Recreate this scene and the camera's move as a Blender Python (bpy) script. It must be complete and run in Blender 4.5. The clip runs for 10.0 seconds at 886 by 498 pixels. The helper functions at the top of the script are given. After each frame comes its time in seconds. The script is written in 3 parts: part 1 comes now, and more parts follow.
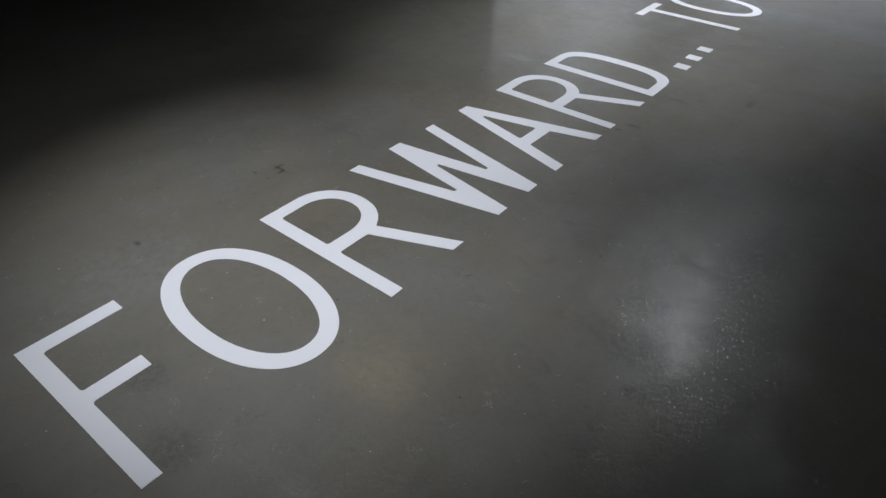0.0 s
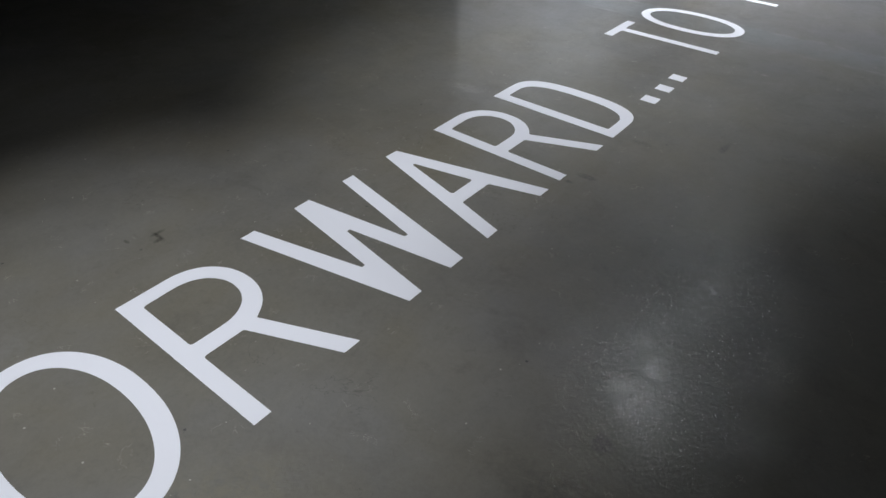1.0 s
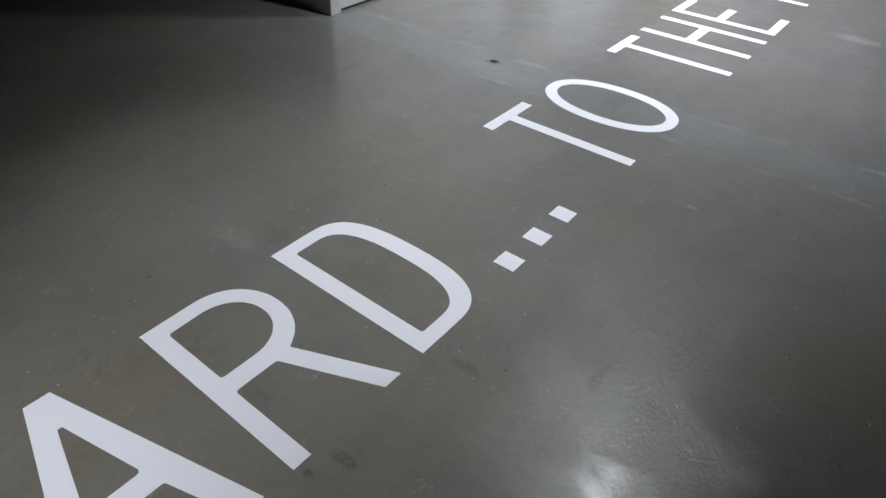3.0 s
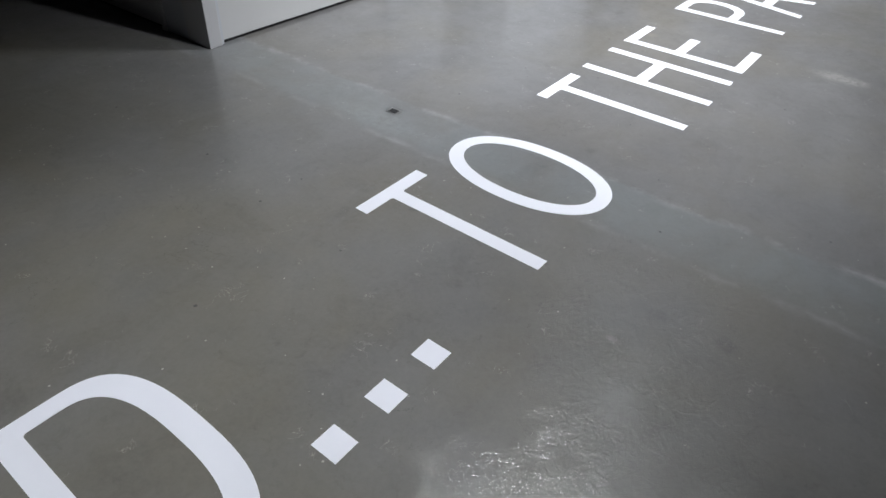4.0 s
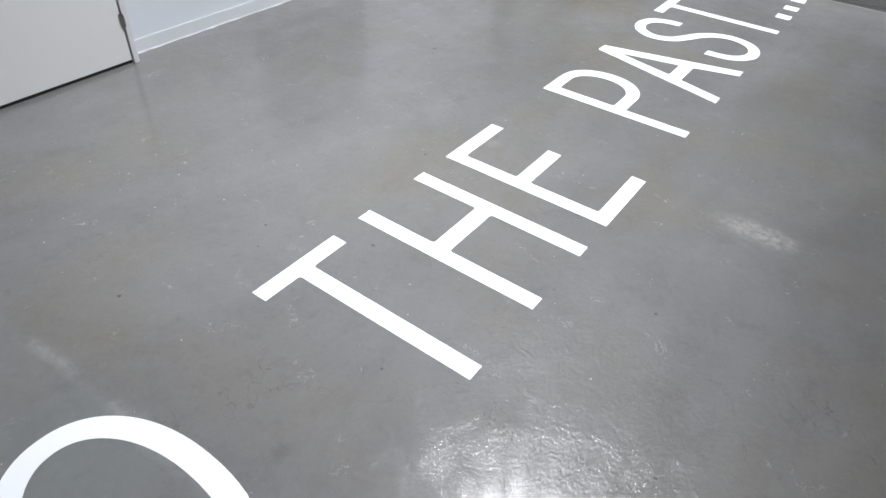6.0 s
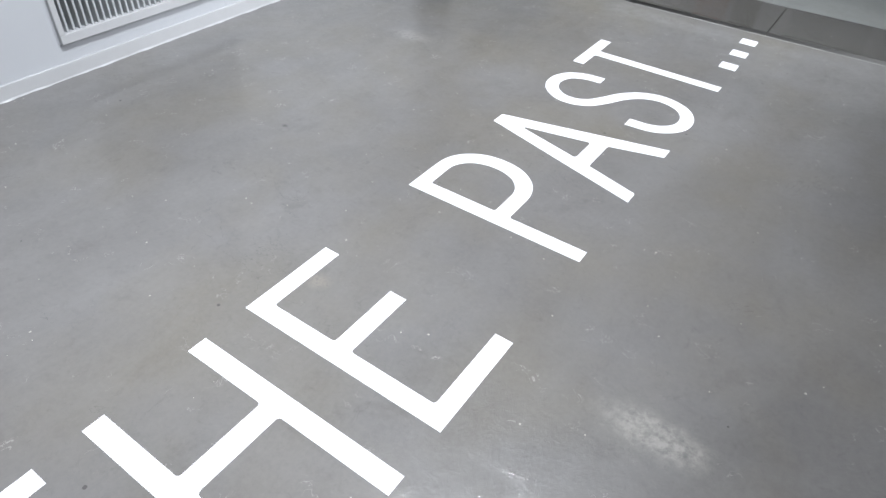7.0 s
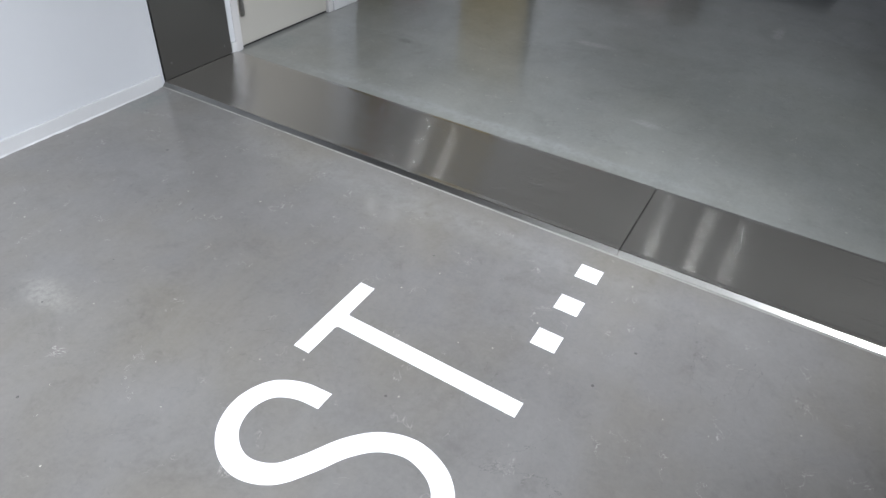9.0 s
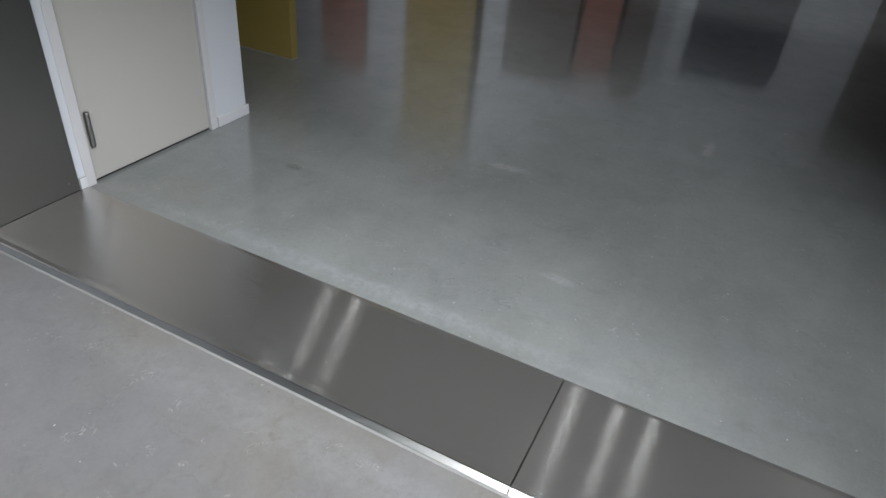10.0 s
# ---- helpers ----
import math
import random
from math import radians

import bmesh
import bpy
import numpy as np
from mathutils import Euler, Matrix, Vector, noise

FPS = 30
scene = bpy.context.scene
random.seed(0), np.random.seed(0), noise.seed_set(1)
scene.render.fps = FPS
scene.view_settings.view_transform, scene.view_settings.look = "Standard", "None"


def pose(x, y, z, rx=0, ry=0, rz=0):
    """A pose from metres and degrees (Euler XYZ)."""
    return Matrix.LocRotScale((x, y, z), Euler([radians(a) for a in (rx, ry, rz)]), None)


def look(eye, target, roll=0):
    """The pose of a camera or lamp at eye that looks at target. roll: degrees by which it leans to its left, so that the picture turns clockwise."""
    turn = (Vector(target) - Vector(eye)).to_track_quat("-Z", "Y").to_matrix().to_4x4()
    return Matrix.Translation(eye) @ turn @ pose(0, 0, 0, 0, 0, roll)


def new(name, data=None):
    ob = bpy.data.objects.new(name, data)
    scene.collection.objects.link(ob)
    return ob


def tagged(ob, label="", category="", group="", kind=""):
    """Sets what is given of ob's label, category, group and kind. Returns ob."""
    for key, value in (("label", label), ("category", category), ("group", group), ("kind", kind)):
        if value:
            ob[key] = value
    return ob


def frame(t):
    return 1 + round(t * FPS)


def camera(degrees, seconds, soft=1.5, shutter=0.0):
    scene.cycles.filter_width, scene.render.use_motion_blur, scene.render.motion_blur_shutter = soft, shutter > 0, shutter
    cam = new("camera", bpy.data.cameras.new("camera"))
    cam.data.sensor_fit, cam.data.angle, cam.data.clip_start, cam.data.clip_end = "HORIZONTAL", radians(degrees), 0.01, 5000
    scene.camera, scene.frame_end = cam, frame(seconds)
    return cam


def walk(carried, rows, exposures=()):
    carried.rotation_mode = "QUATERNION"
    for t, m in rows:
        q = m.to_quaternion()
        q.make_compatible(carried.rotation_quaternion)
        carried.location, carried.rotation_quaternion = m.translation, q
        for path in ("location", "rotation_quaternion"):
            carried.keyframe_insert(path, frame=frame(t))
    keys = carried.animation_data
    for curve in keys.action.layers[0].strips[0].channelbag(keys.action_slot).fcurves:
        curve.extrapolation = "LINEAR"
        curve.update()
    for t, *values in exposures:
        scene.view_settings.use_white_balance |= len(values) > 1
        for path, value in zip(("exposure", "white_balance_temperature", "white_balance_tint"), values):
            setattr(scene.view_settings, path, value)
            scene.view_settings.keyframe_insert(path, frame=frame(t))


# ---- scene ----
cam = camera(68.6, 10.0)
PATH = [
    (0, (0.126, 0.177, 1.57), (-0.834, 1.448, 0.361), 1.6),
    (0.5, (0.091, 0.494, 1.566), (-0.862, 1.762, 0.348), 1.8),
    (1, (0.032, 0.863, 1.557), (-0.917, 2.134, 0.339), 1.9),
    (1.5, (-0.015, 1.282, 1.572), (-0.966, 2.545, 0.346), 1.8),
    (2, (-0.074, 1.738, 1.565), (-1.025, 2.997, 0.336), 1.9),
    (2.5, (-0.14, 2.199, 1.543), (-1.089, 3.464, 0.319), 1.9),
    (3, (-0.192, 2.671, 1.563), (-1.128, 3.93, 0.322), 2.3),
    (4.5, (-0.379, 4.204, 1.433), (-1.295, 5.483, 0.198), 2.6),
    (5, (-0.407, 4.692, 1.462), (-1.313, 5.956, 0.204), 2.3),
    (5.5, (-0.453, 5.152, 1.473), (-1.337, 6.422, 0.207), 2.8),
    (6, (-0.507, 5.663, 1.47), (-1.362, 6.94, 0.189), 3.2),
    (7.5, (-0.586, 7.335, 1.514), (-1.391, 8.624, 0.214), 2.9),
    (8, (-0.624, 7.888, 1.577), (-1.401, 9.187, 0.269), 3.2),
    (8.5, (-0.682, 8.413, 1.595), (-1.431, 9.751, 0.311), 3.5),
    (9, (-0.732, 8.904, 1.638), (-1.462, 10.28, 0.384), 4.0),
    (9.5, (-0.785, 9.331, 1.712), (-1.479, 10.773, 0.513), 5.0),
    (10, (-0.804, 9.775, 1.808), (-1.481, 11.281, 0.68), 5.4),
]
walk(cam, [(t, look(eye, target, roll)) for t, eye, target, roll in PATH])

# ---- light ----
world = bpy.data.worlds.new("world")
scene.world = world
world.use_nodes = True
world.node_tree.nodes["Background"].inputs["Color"].default_value = (0.8, 0.9, 1.0, 1)
world.node_tree.nodes["Background"].inputs["Strength"].default_value = 0.0


def spot(name, eye, target, watts, cone, blend=1.0, radius=0.06, colour=(0.925, 0.955, 1.0)):
    data = bpy.data.lights.new(name, "SPOT")
    data.energy, data.spot_size, data.spot_blend = watts, radians(cone), blend
    data.shadow_soft_size, data.color = radius, colour
    ob = new(name, data)
    ob.matrix_world = look(eye, target)
    return ob


LAMPS = [
    # eye, target, watts, cone, glow of the lens
    ((-1.6, 0.9, 4.0), (-1.6, 1.6, 0), 500, 46, 0),
    # Added wide dim cone that softens the edge of the first pool.
    ((-1.95, 0.7, 4.0), (-1.95, 1.9, 0), 55, 78, 0),
    ((-1.75, 3.0, 4.0), (-1.75, 3.85, 0), 320, 48, 0),
    ((-1.02, 6.3, 4.0), (-1.85, 5.95, 0), 470, 78, 760),
    ((-1.3, 8.3, 4.0), (-2.2, 8.7, 0), 1070, 100, 420),
    # Two added lamps out of view that brighten the west wall and floor.
    ((2.8, 11.7, 4.2), (-3.4, 8.2, 0.3), 1050, 40, 0),
    ((2.8, 11.0, 4.2), (-2.4, 10.8, 0), 1500, 42, 0),
    # Added lamp that lifts the far floor; no such source is known.
    ((1.0, 9.7, 4.2), (-1.6, 12.6, 0), 1350, 56, 0),
    # Added wash lamps that brighten the end wall and its panels.
    ((-6.6, 17.6, 4.0), (-6.6, 21.0, 2.4), 700, 110, 0),
    ((-1.2, 17.6, 4.0), (-1.2, 21.0, 1.0), 300, 100, 0),
]
# Two short rows of small lamps over the far exhibition.
LAMPS += [((x, 15.4, 4.0), (x, 15.9, 0), 0, 120, 30) for x in (-5.45, -5.05, -4.6, -1.48, -0.96, -0.55)]
for eye, target, watts, cone, glow in LAMPS:
    if watts:
        spot("spot_light", eye, target, watts, cone)

# ---- materials ----


def nodes_of(name):
    m = bpy.data.materials.new(name)
    m.use_nodes = True
    nt = m.node_tree
    return m, nt, nt.nodes["Principled BSDF"]


class Net:
    """Short hand for wiring a material."""

    def __init__(self, nt):
        self.nt = nt
        self.coords = nt.nodes.new("ShaderNodeTexCoord").outputs["Object"]

    def put(self, socket, value):
        if hasattr(value, "is_linked"):
            self.nt.links.new(value, socket)
        else:
            socket.default_value = value

    def math(self, op, a, b=0.0, c=0.0, clamp=False):
        n = self.nt.nodes.new("ShaderNodeMath")
        n.operation, n.use_clamp = op, clamp
        for s, v in zip(n.inputs, (a, b, c)):
            self.put(s, v)
        return n.outputs[0]

    def xyz(self):
        n = self.nt.nodes.new("ShaderNodeSeparateXYZ")
        self.put(n.inputs[0], self.coords)
        return n.outputs

    def noise(self, scale, detail=4.0, rough=0.55, stretch=(1, 1, 1), at=(0, 0, 0), warp=0.0):
        mp = self.nt.nodes.new("ShaderNodeMapping")
        mp.inputs["Scale"].default_value, mp.inputs["Location"].default_value = stretch, at
        self.put(mp.inputs["Vector"], self.coords)
        n = self.nt.nodes.new("ShaderNodeTexNoise")
        n.inputs["Scale"].default_value, n.inputs["Detail"].default_value = scale, detail
        n.inputs["Roughness"].default_value, n.inputs["Distortion"].default_value = rough, warp
        self.put(n.inputs["Vector"], mp.outputs[0])
        return n.outputs["Fac"]

    def cells(self, scale, at=(0, 0, 0)):
        mp = self.nt.nodes.new("ShaderNodeMapping")
        mp.inputs["Location"].default_value = at
        self.put(mp.inputs["Vector"], self.coords)
        n = self.nt.nodes.new("ShaderNodeTexVoronoi")
        n.inputs["Scale"].default_value = scale
        self.put(n.inputs["Vector"], mp.outputs[0])
        return n.outputs["Distance"], n.outputs["Color"]

    def span(self, value, a, b, c=0.0, d=1.0, smooth=False):
        n = self.nt.nodes.new("ShaderNodeMapRange")
        n.interpolation_type = "SMOOTHSTEP" if smooth else "LINEAR"
        for s, v in zip(n.inputs, (value, a, b, c, d)):
            self.put(s, v)
        return n.outputs[0]

    def mix(self, fac, a, b, how="MIX"):
        n = self.nt.nodes.new("ShaderNodeMix")
        n.data_type, n.blend_type = "RGBA", how
        for key, v in (("Factor_Float", fac), ("A_Color", a), ("B_Color", b)):
            s = [i for i in n.inputs if i.identifier == key][0]
            self.put(s, (*v, 1) if isinstance(v, tuple) else v)
        return [o for o in n.outputs if o.identifier == "Result_Color"][0]

    def bump(self, height, strength, distance, normal=None):
        n = self.nt.nodes.new("ShaderNodeBump")
        n.inputs["Strength"].default_value, n.inputs["Distance"].default_value = strength, distance
        self.put(n.inputs["Height"], height)
        if normal:
            self.put(n.inputs["Normal"], normal)
        return n.outputs[0]

    def thread(self, scale, wide, at=(0, 0, 0), detail=4.0):
        """Thin wandering lines, where a noise crosses its middle value."""
        off = self.math("ABSOLUTE", self.math("SUBTRACT", self.noise(scale, detail, 0.6, at=at, warp=0.6), 0.5))
        return self.math("SUBTRACT", 1.0, self.math("DIVIDE", off, wide), clamp=True)

    def blotch(self, cx, cy, rx, ry, ragged=0.6, scale=9.0):
        """A stain of its own shape round (cx, cy): 1 inside, 0 outside."""
        x, y, _ = self.xyz()
        dx = self.math("DIVIDE", self.math("SUBTRACT", x, cx), rx)
        dy = self.math("DIVIDE", self.math("SUBTRACT", y, cy), ry)
        r = self.math("SQRT", self.math("ADD", self.math("MULTIPLY", dx, dx), self.math("MULTIPLY", dy, dy)))
        r = self.math("ADD", r, self.math("MULTIPLY", self.math("SUBTRACT", self.noise(scale, 5.0, 0.7), 0.5), ragged * 2))
        fleck = self.span(self.noise(scale * 4.0, 6.0, 0.75, at=(cx, cy, 0)), 0.36, 0.58)
        return self.math("MULTIPLY", self.span(r, 1.2, 0.3, smooth=True), fleck)


def concrete(name, dark, light, trench=False, gloss=(0.31, 0.46), coat=0.65, brown=0.5, sheen=0.33, stains=()):
    m, nt, bsdf = nodes_of(name)
    g = Net(nt)
    cloud = g.span(g.noise(0.7, 5.0, 0.6, warp=0.4), 0.32, 0.68)
    mottle = g.span(g.noise(5.0, 6.0, 0.65, at=(3, 7, 0), warp=0.5), 0.3, 0.7)
    grain = g.noise(60.0, 4.0, 0.7)
    smear = g.span(g.noise(2.6, 6.0, 0.7, stretch=(1, 0.35, 1), at=(6, 4, 0), warp=0.8), 0.42, 0.72)
    tone = g.math("ADD", g.math("MULTIPLY", cloud, 0.55), g.math("MULTIPLY", mottle, 0.45))
    colour = g.mix(tone, dark, light)
    colour = g.mix(g.span(g.noise(1.6, 3.0, at=(9, 1, 0)), 0.42, 0.68, 0.0, brown), colour, (dark[0] * 1.22, dark[1] * 1.12, dark[2] * 0.86))
    colour = g.mix(g.span(grain, 0.3, 0.7, 0.0, 0.3), colour, (dark[0] * 0.8, dark[1] * 0.8, dark[2] * 0.8))
    colour = g.mix(g.math("MULTIPLY", smear, 0.24), colour, (light[0] * 1.25, light[1] * 1.27, light[2] * 1.28))
    blot = g.span(g.noise(3.4, 6.0, 0.72, at=(12, 3, 0), warp=0.5), 0.56, 0.74)
    colour = g.mix(g.math("MULTIPLY", blot, 0.42), colour, (dark[0] * 0.62, dark[1] * 0.60, dark[2] * 0.58))
    rough = g.span(g.noise(2.2, 5.0, 0.65, at=(5, 2, 1), warp=0.6), 0.35, 0.65, gloss[0], gloss[1])
    # Fine mottling, hairline scuffs and a few long faint cracks.
    fleck = g.span(g.noise(34.0, 5.0, 0.75, at=(7, 7, 0), warp=0.4), 0.38, 0.64)
    colour = g.mix(g.math("MULTIPLY", fleck, 0.16), colour, (light[0] * 1.15, light[1] * 1.13, light[2] * 1.08))
    soil = g.span(g.noise(19.0, 6.0, 0.78, at=(1, 4, 0), warp=0.8), 0.57, 0.72)
    colour = g.mix(g.math("MULTIPLY", soil, 0.26), colour, (dark[0] * 0.5, dark[1] * 0.48, dark[2] * 0.44))
    scuff = g.math("MULTIPLY", g.thread(11.0, 0.007, (3, 1, 0)), g.span(g.noise(8.0, 2.0, at=(9, 9, 0)), 0.60, 0.66))
    colour = g.mix(g.math("MULTIPLY", scuff, 0.6), colour, (0.42, 0.41, 0.38))
    crack = g.math("MULTIPLY", g.thread(1.3, 0.0016, (5, 2, 0), 7.0), g.span(g.noise(1.4, 2.0, at=(4, 6, 0)), 0.52, 0.60))
    colour = g.mix(g.math("MULTIPLY", crack, 0.4), colour, (0.03, 0.03, 0.028))
    if trench:
        # The slab south of the old trench is browner than the one north of it.
        _, y, _ = g.xyz()
        south = g.span(g.math("ADD", y, g.math("MULTIPLY", g.noise(1.2, 4.0, at=(8, 2, 0)), 0.8)), 6.5, 4.6, smooth=True)
        tan = g.span(g.noise(1.1, 5.0, 0.65, at=(2, 11, 0), warp=0.5), 0.36, 0.62, 0.25, 1.0)
        colour = g.mix(g.math("MULTIPLY", south, tan), colour, (1.03, 1.0, 0.90), "MULTIPLY")
        # North of it, cooler lamplight is put into the colour as a blue tint.
        colour = g.mix(g.math("SUBTRACT", 1.0, south), colour, (0.995, 1.0, 1.045), "MULTIPLY")
        # An old filled trench across the hall, worn edges, scuffs and stains.
        x, y, _ = g.xyz()
        wob = g.math("MULTIPLY", g.math("SUBTRACT", g.noise(3.0, 5.0, 0.65), 0.5), 0.10)
        yy = g.math("ADD", y, wob)
        band = g.math("MULTIPLY", g.span(yy, 5.66, 5.78, smooth=True), g.span(yy, 6.06, 6.02, smooth=True))
        fill = g.span(g.noise(2.3, 5.0, 0.7, at=(6, 6, 0), warp=0.6), 0.36, 0.62, 0.05, 0.34)
        colour = g.mix(g.math("MULTIPLY", band, fill), colour, (0.205, 0.235, 0.243))
        patchy = g.span(g.noise(4.0, 5.0, 0.7, at=(1, 8, 0)), 0.45, 0.7)
        for mid, wide, much in ((6.045, 0.035, 0.6), (5.70, 0.03, 0.32)):
            edge = g.math("SUBTRACT", 1.0, g.math("DIVIDE", g.math("ABSOLUTE", g.math("SUBTRACT", yy, mid)), wide), clamp=True)
            colour = g.mix(g.math("MULTIPLY", g.math("MULTIPLY", edge, patchy), much), colour, (0.40, 0.41, 0.41))
        worn = g.span(g.noise(1.1, 3.0, at=(2, 5, 0)), 0.45, 0.6)
        x_side = g.span(x, -2.1, -0.8, smooth=True)
        rough_patch = g.math("MULTIPLY", g.math("ADD", g.math("MULTIPLY", worn, 0.25), 0.75), x_side)
    for cx, cy, rx, ry, amount, shade in stains:
        mask = g.blotch(cx, cy, rx, ry, scale=0.9 / max(rx, ry) + 4)
        colour = g.mix(g.math("MULTIPLY", mask, amount), colour, shade)
    # Pale aggregate specks and dark pits.
    d, c = g.cells(26.0)
    sep = nt.nodes.new("ShaderNodeSeparateColor")
    nt.links.new(c, sep.inputs[0])
    pick = g.math("GREATER_THAN", sep.outputs[0], 0.85)
    speck = g.math("MULTIPLY", g.math("LESS_THAN", d, g.span(sep.outputs[1], 0, 1, 0.03, 0.10)), pick)
    colour = g.mix(g.math("MULTIPLY", speck, 0.7), colour, (0.5, 0.48, 0.43))
    d2, c2 = g.cells(13.0, (4.3, 1.7, 0))
    sep2 = nt.nodes.new("ShaderNodeSeparateColor")
    nt.links.new(c2, sep2.inputs[0])
    pit = g.math("MULTIPLY", g.math("LESS_THAN", d2, g.span(sep2.outputs[1], 0, 1, 0.02, 0.09)), g.math("GREATER_THAN", sep2.outputs[0], 0.86))
    colour = g.mix(g.math("MULTIPLY", pit, 0.75), colour, (0.05, 0.05, 0.05))
    g.put(bsdf.inputs["Base Color"], colour)
    # Trowel waves, fine ripple and pits.
    wave = g.noise(7.0, 3.0, 0.5, stretch=(1, 0.6, 1), warp=0.3)
    fine = g.noise(95.0, 3.0, 0.6)
    normal = g.bump(wave, 0.06, 0.006)
    normal = g.bump(fine, 0.05, 0.0006, normal)
    if trench:
        crust = g.span(g.noise(17.0, 6.0, 0.75, at=(2, 2, 0), warp=0.9), 0.45, 0.75)
        lumps = g.math("MULTIPLY", g.math("ADD", g.noise(70.0, 5.0, 0.66, warp=0.6), g.math("MULTIPLY", crust, 0.8)), g.math("MULTIPLY", rough_patch, g.span(g.noise(4.5, 4.0, 0.6, at=(3, 3, 0)), 0.38, 0.62, 0.7, 1.6)))
        normal = g.bump(lumps, 0.2, 0.0042, normal)
        chip = g.math("MULTIPLY", g.span(g.noise(13.0, 6.0, 0.8, at=(4, 13, 0), warp=1.2), 0.68, 0.71), rough_patch)
        normal = g.bump(g.math("SUBTRACT", 1.0, chip), 0.4, 0.003, normal)
        rough = g.math("ADD", rough, g.math("MULTIPLY", crust, 0.10))
    normal = g.bump(g.math("SUBTRACT", 1.0, g.math("MAXIMUM", pit, speck)), 0.35, 0.0015, normal)
    g.put(bsdf.inputs["Normal"], normal)
    g.put(bsdf.inputs["Roughness"], rough)
    bsdf.inputs["IOR"].default_value = 1.5
    bsdf.inputs["Specular IOR Level"].default_value = 0.3
    # The thin sealed polish on top.
    bsdf.inputs["Coat Weight"].default_value = coat
    g.put(bsdf.inputs["Coat Roughness"], g.math("MULTIPLY", rough, sheen))
    bsdf.inputs["Coat IOR"].default_value = 1.5
    g.put(bsdf.inputs["Coat Normal"], normal)
    return m


def painted(name, colour, rough=0.5, wear=0.06, bump=0.04, scale=1.0):
    m, nt, bsdf = nodes_of(name)
    g = Net(nt)
    big = g.span(g.noise(1.3 * scale, 4.0), 0.3, 0.7)
    small = g.span(g.noise(14.0 * scale, 5.0, 0.65), 0.3, 0.7)
    k = g.math("MULTIPLY", g.math("ADD", big, small), 0.5)
    darker = tuple(v * (1 - 2 * wear) for v in colour)
    g.put(bsdf.inputs["Base Color"], g.mix(k, darker, colour))
    g.put(bsdf.inputs["Roughness"], g.span(small, 0, 1, rough - 0.08, rough + 0.08))
    g.put(bsdf.inputs["Normal"], g.bump(g.noise(160.0 * scale, 3.0, 0.6), bump, 0.001))
    return m


GROOVE = 0.7


def steel(name, colour, rough, along="x"):
    """Brushed stainless sheet: the brushing runs along one axis."""
    m, nt, bsdf = nodes_of(name)
    g = Net(nt)
    stretch = (1.0, 90.0, 1.0) if along == "x" else (90.0, 90.0, 1.0)
    brush = g.noise(9.0, 4.0, 0.7, stretch=stretch)
    cloud = g.span(g.noise(2.0, 4.0), 0.3, 0.7)
    g.put(bsdf.inputs["Base Color"], g.mix(cloud, tuple(v * 0.95 for v in colour), colour))
    g.put(bsdf.inputs["Roughness"], g.span(g.math("ADD", g.math("MULTIPLY", brush, 0.6), g.math("MULTIPLY", cloud, 0.4)), 0.3, 0.7, rough - 0.02, rough + 0.03))
    bsdf.inputs["Metallic"].default_value = 0.9
    bsdf.inputs["Anisotropic"].default_value = 0.97
    bsdf.inputs["Anisotropic Rotation"].default_value = 0.25
    if along == "x":
        # The grooves tip the surface to and fro across the brushing, never along it.
        tip = nt.nodes.new("ShaderNodeCombineXYZ")
        g.put(tip.inputs[1], g.math("MULTIPLY", g.math("SUBTRACT", g.noise(1.0, 1.0, 0.5, stretch=(3.0, 1500.0, 1.0)), 0.5), GROOVE))
        flat = nt.nodes.new("ShaderNodeNewGeometry")
        total = nt.nodes.new("ShaderNodeVectorMath")
        total.operation = "ADD"
        nt.links.new(flat.outputs["Normal"], total.inputs[0])
        nt.links.new(tip.outputs[0], total.inputs[1])
        unit = nt.nodes.new("ShaderNodeVectorMath")
        unit.operation = "NORMALIZE"
        nt.links.new(total.outputs[0], unit.inputs[0])
        nt.links.new(unit.outputs[0], bsdf.inputs["Normal"])
    tangent = nt.nodes.new("ShaderNodeTangent")
    tangent.direction_type, tangent.uv_map = "UV_MAP", "brush"
    nt.links.new(tangent.outputs[0], bsdf.inputs["Tangent"])
    return m


def worn_metal(name, colour, rough):
    """Bare metal with a faint uneven tarnish."""
    m, nt, bsdf = nodes_of(name)
    g = Net(nt)
    g.put(bsdf.inputs["Base Color"], g.mix(g.span(g.noise(6.0, 5.0, 0.65), 0.3, 0.7), tuple(v * 0.85 for v in colour), colour))
    bsdf.inputs["Metallic"].default_value, bsdf.inputs["Roughness"].default_value = 1.0, rough
    return m


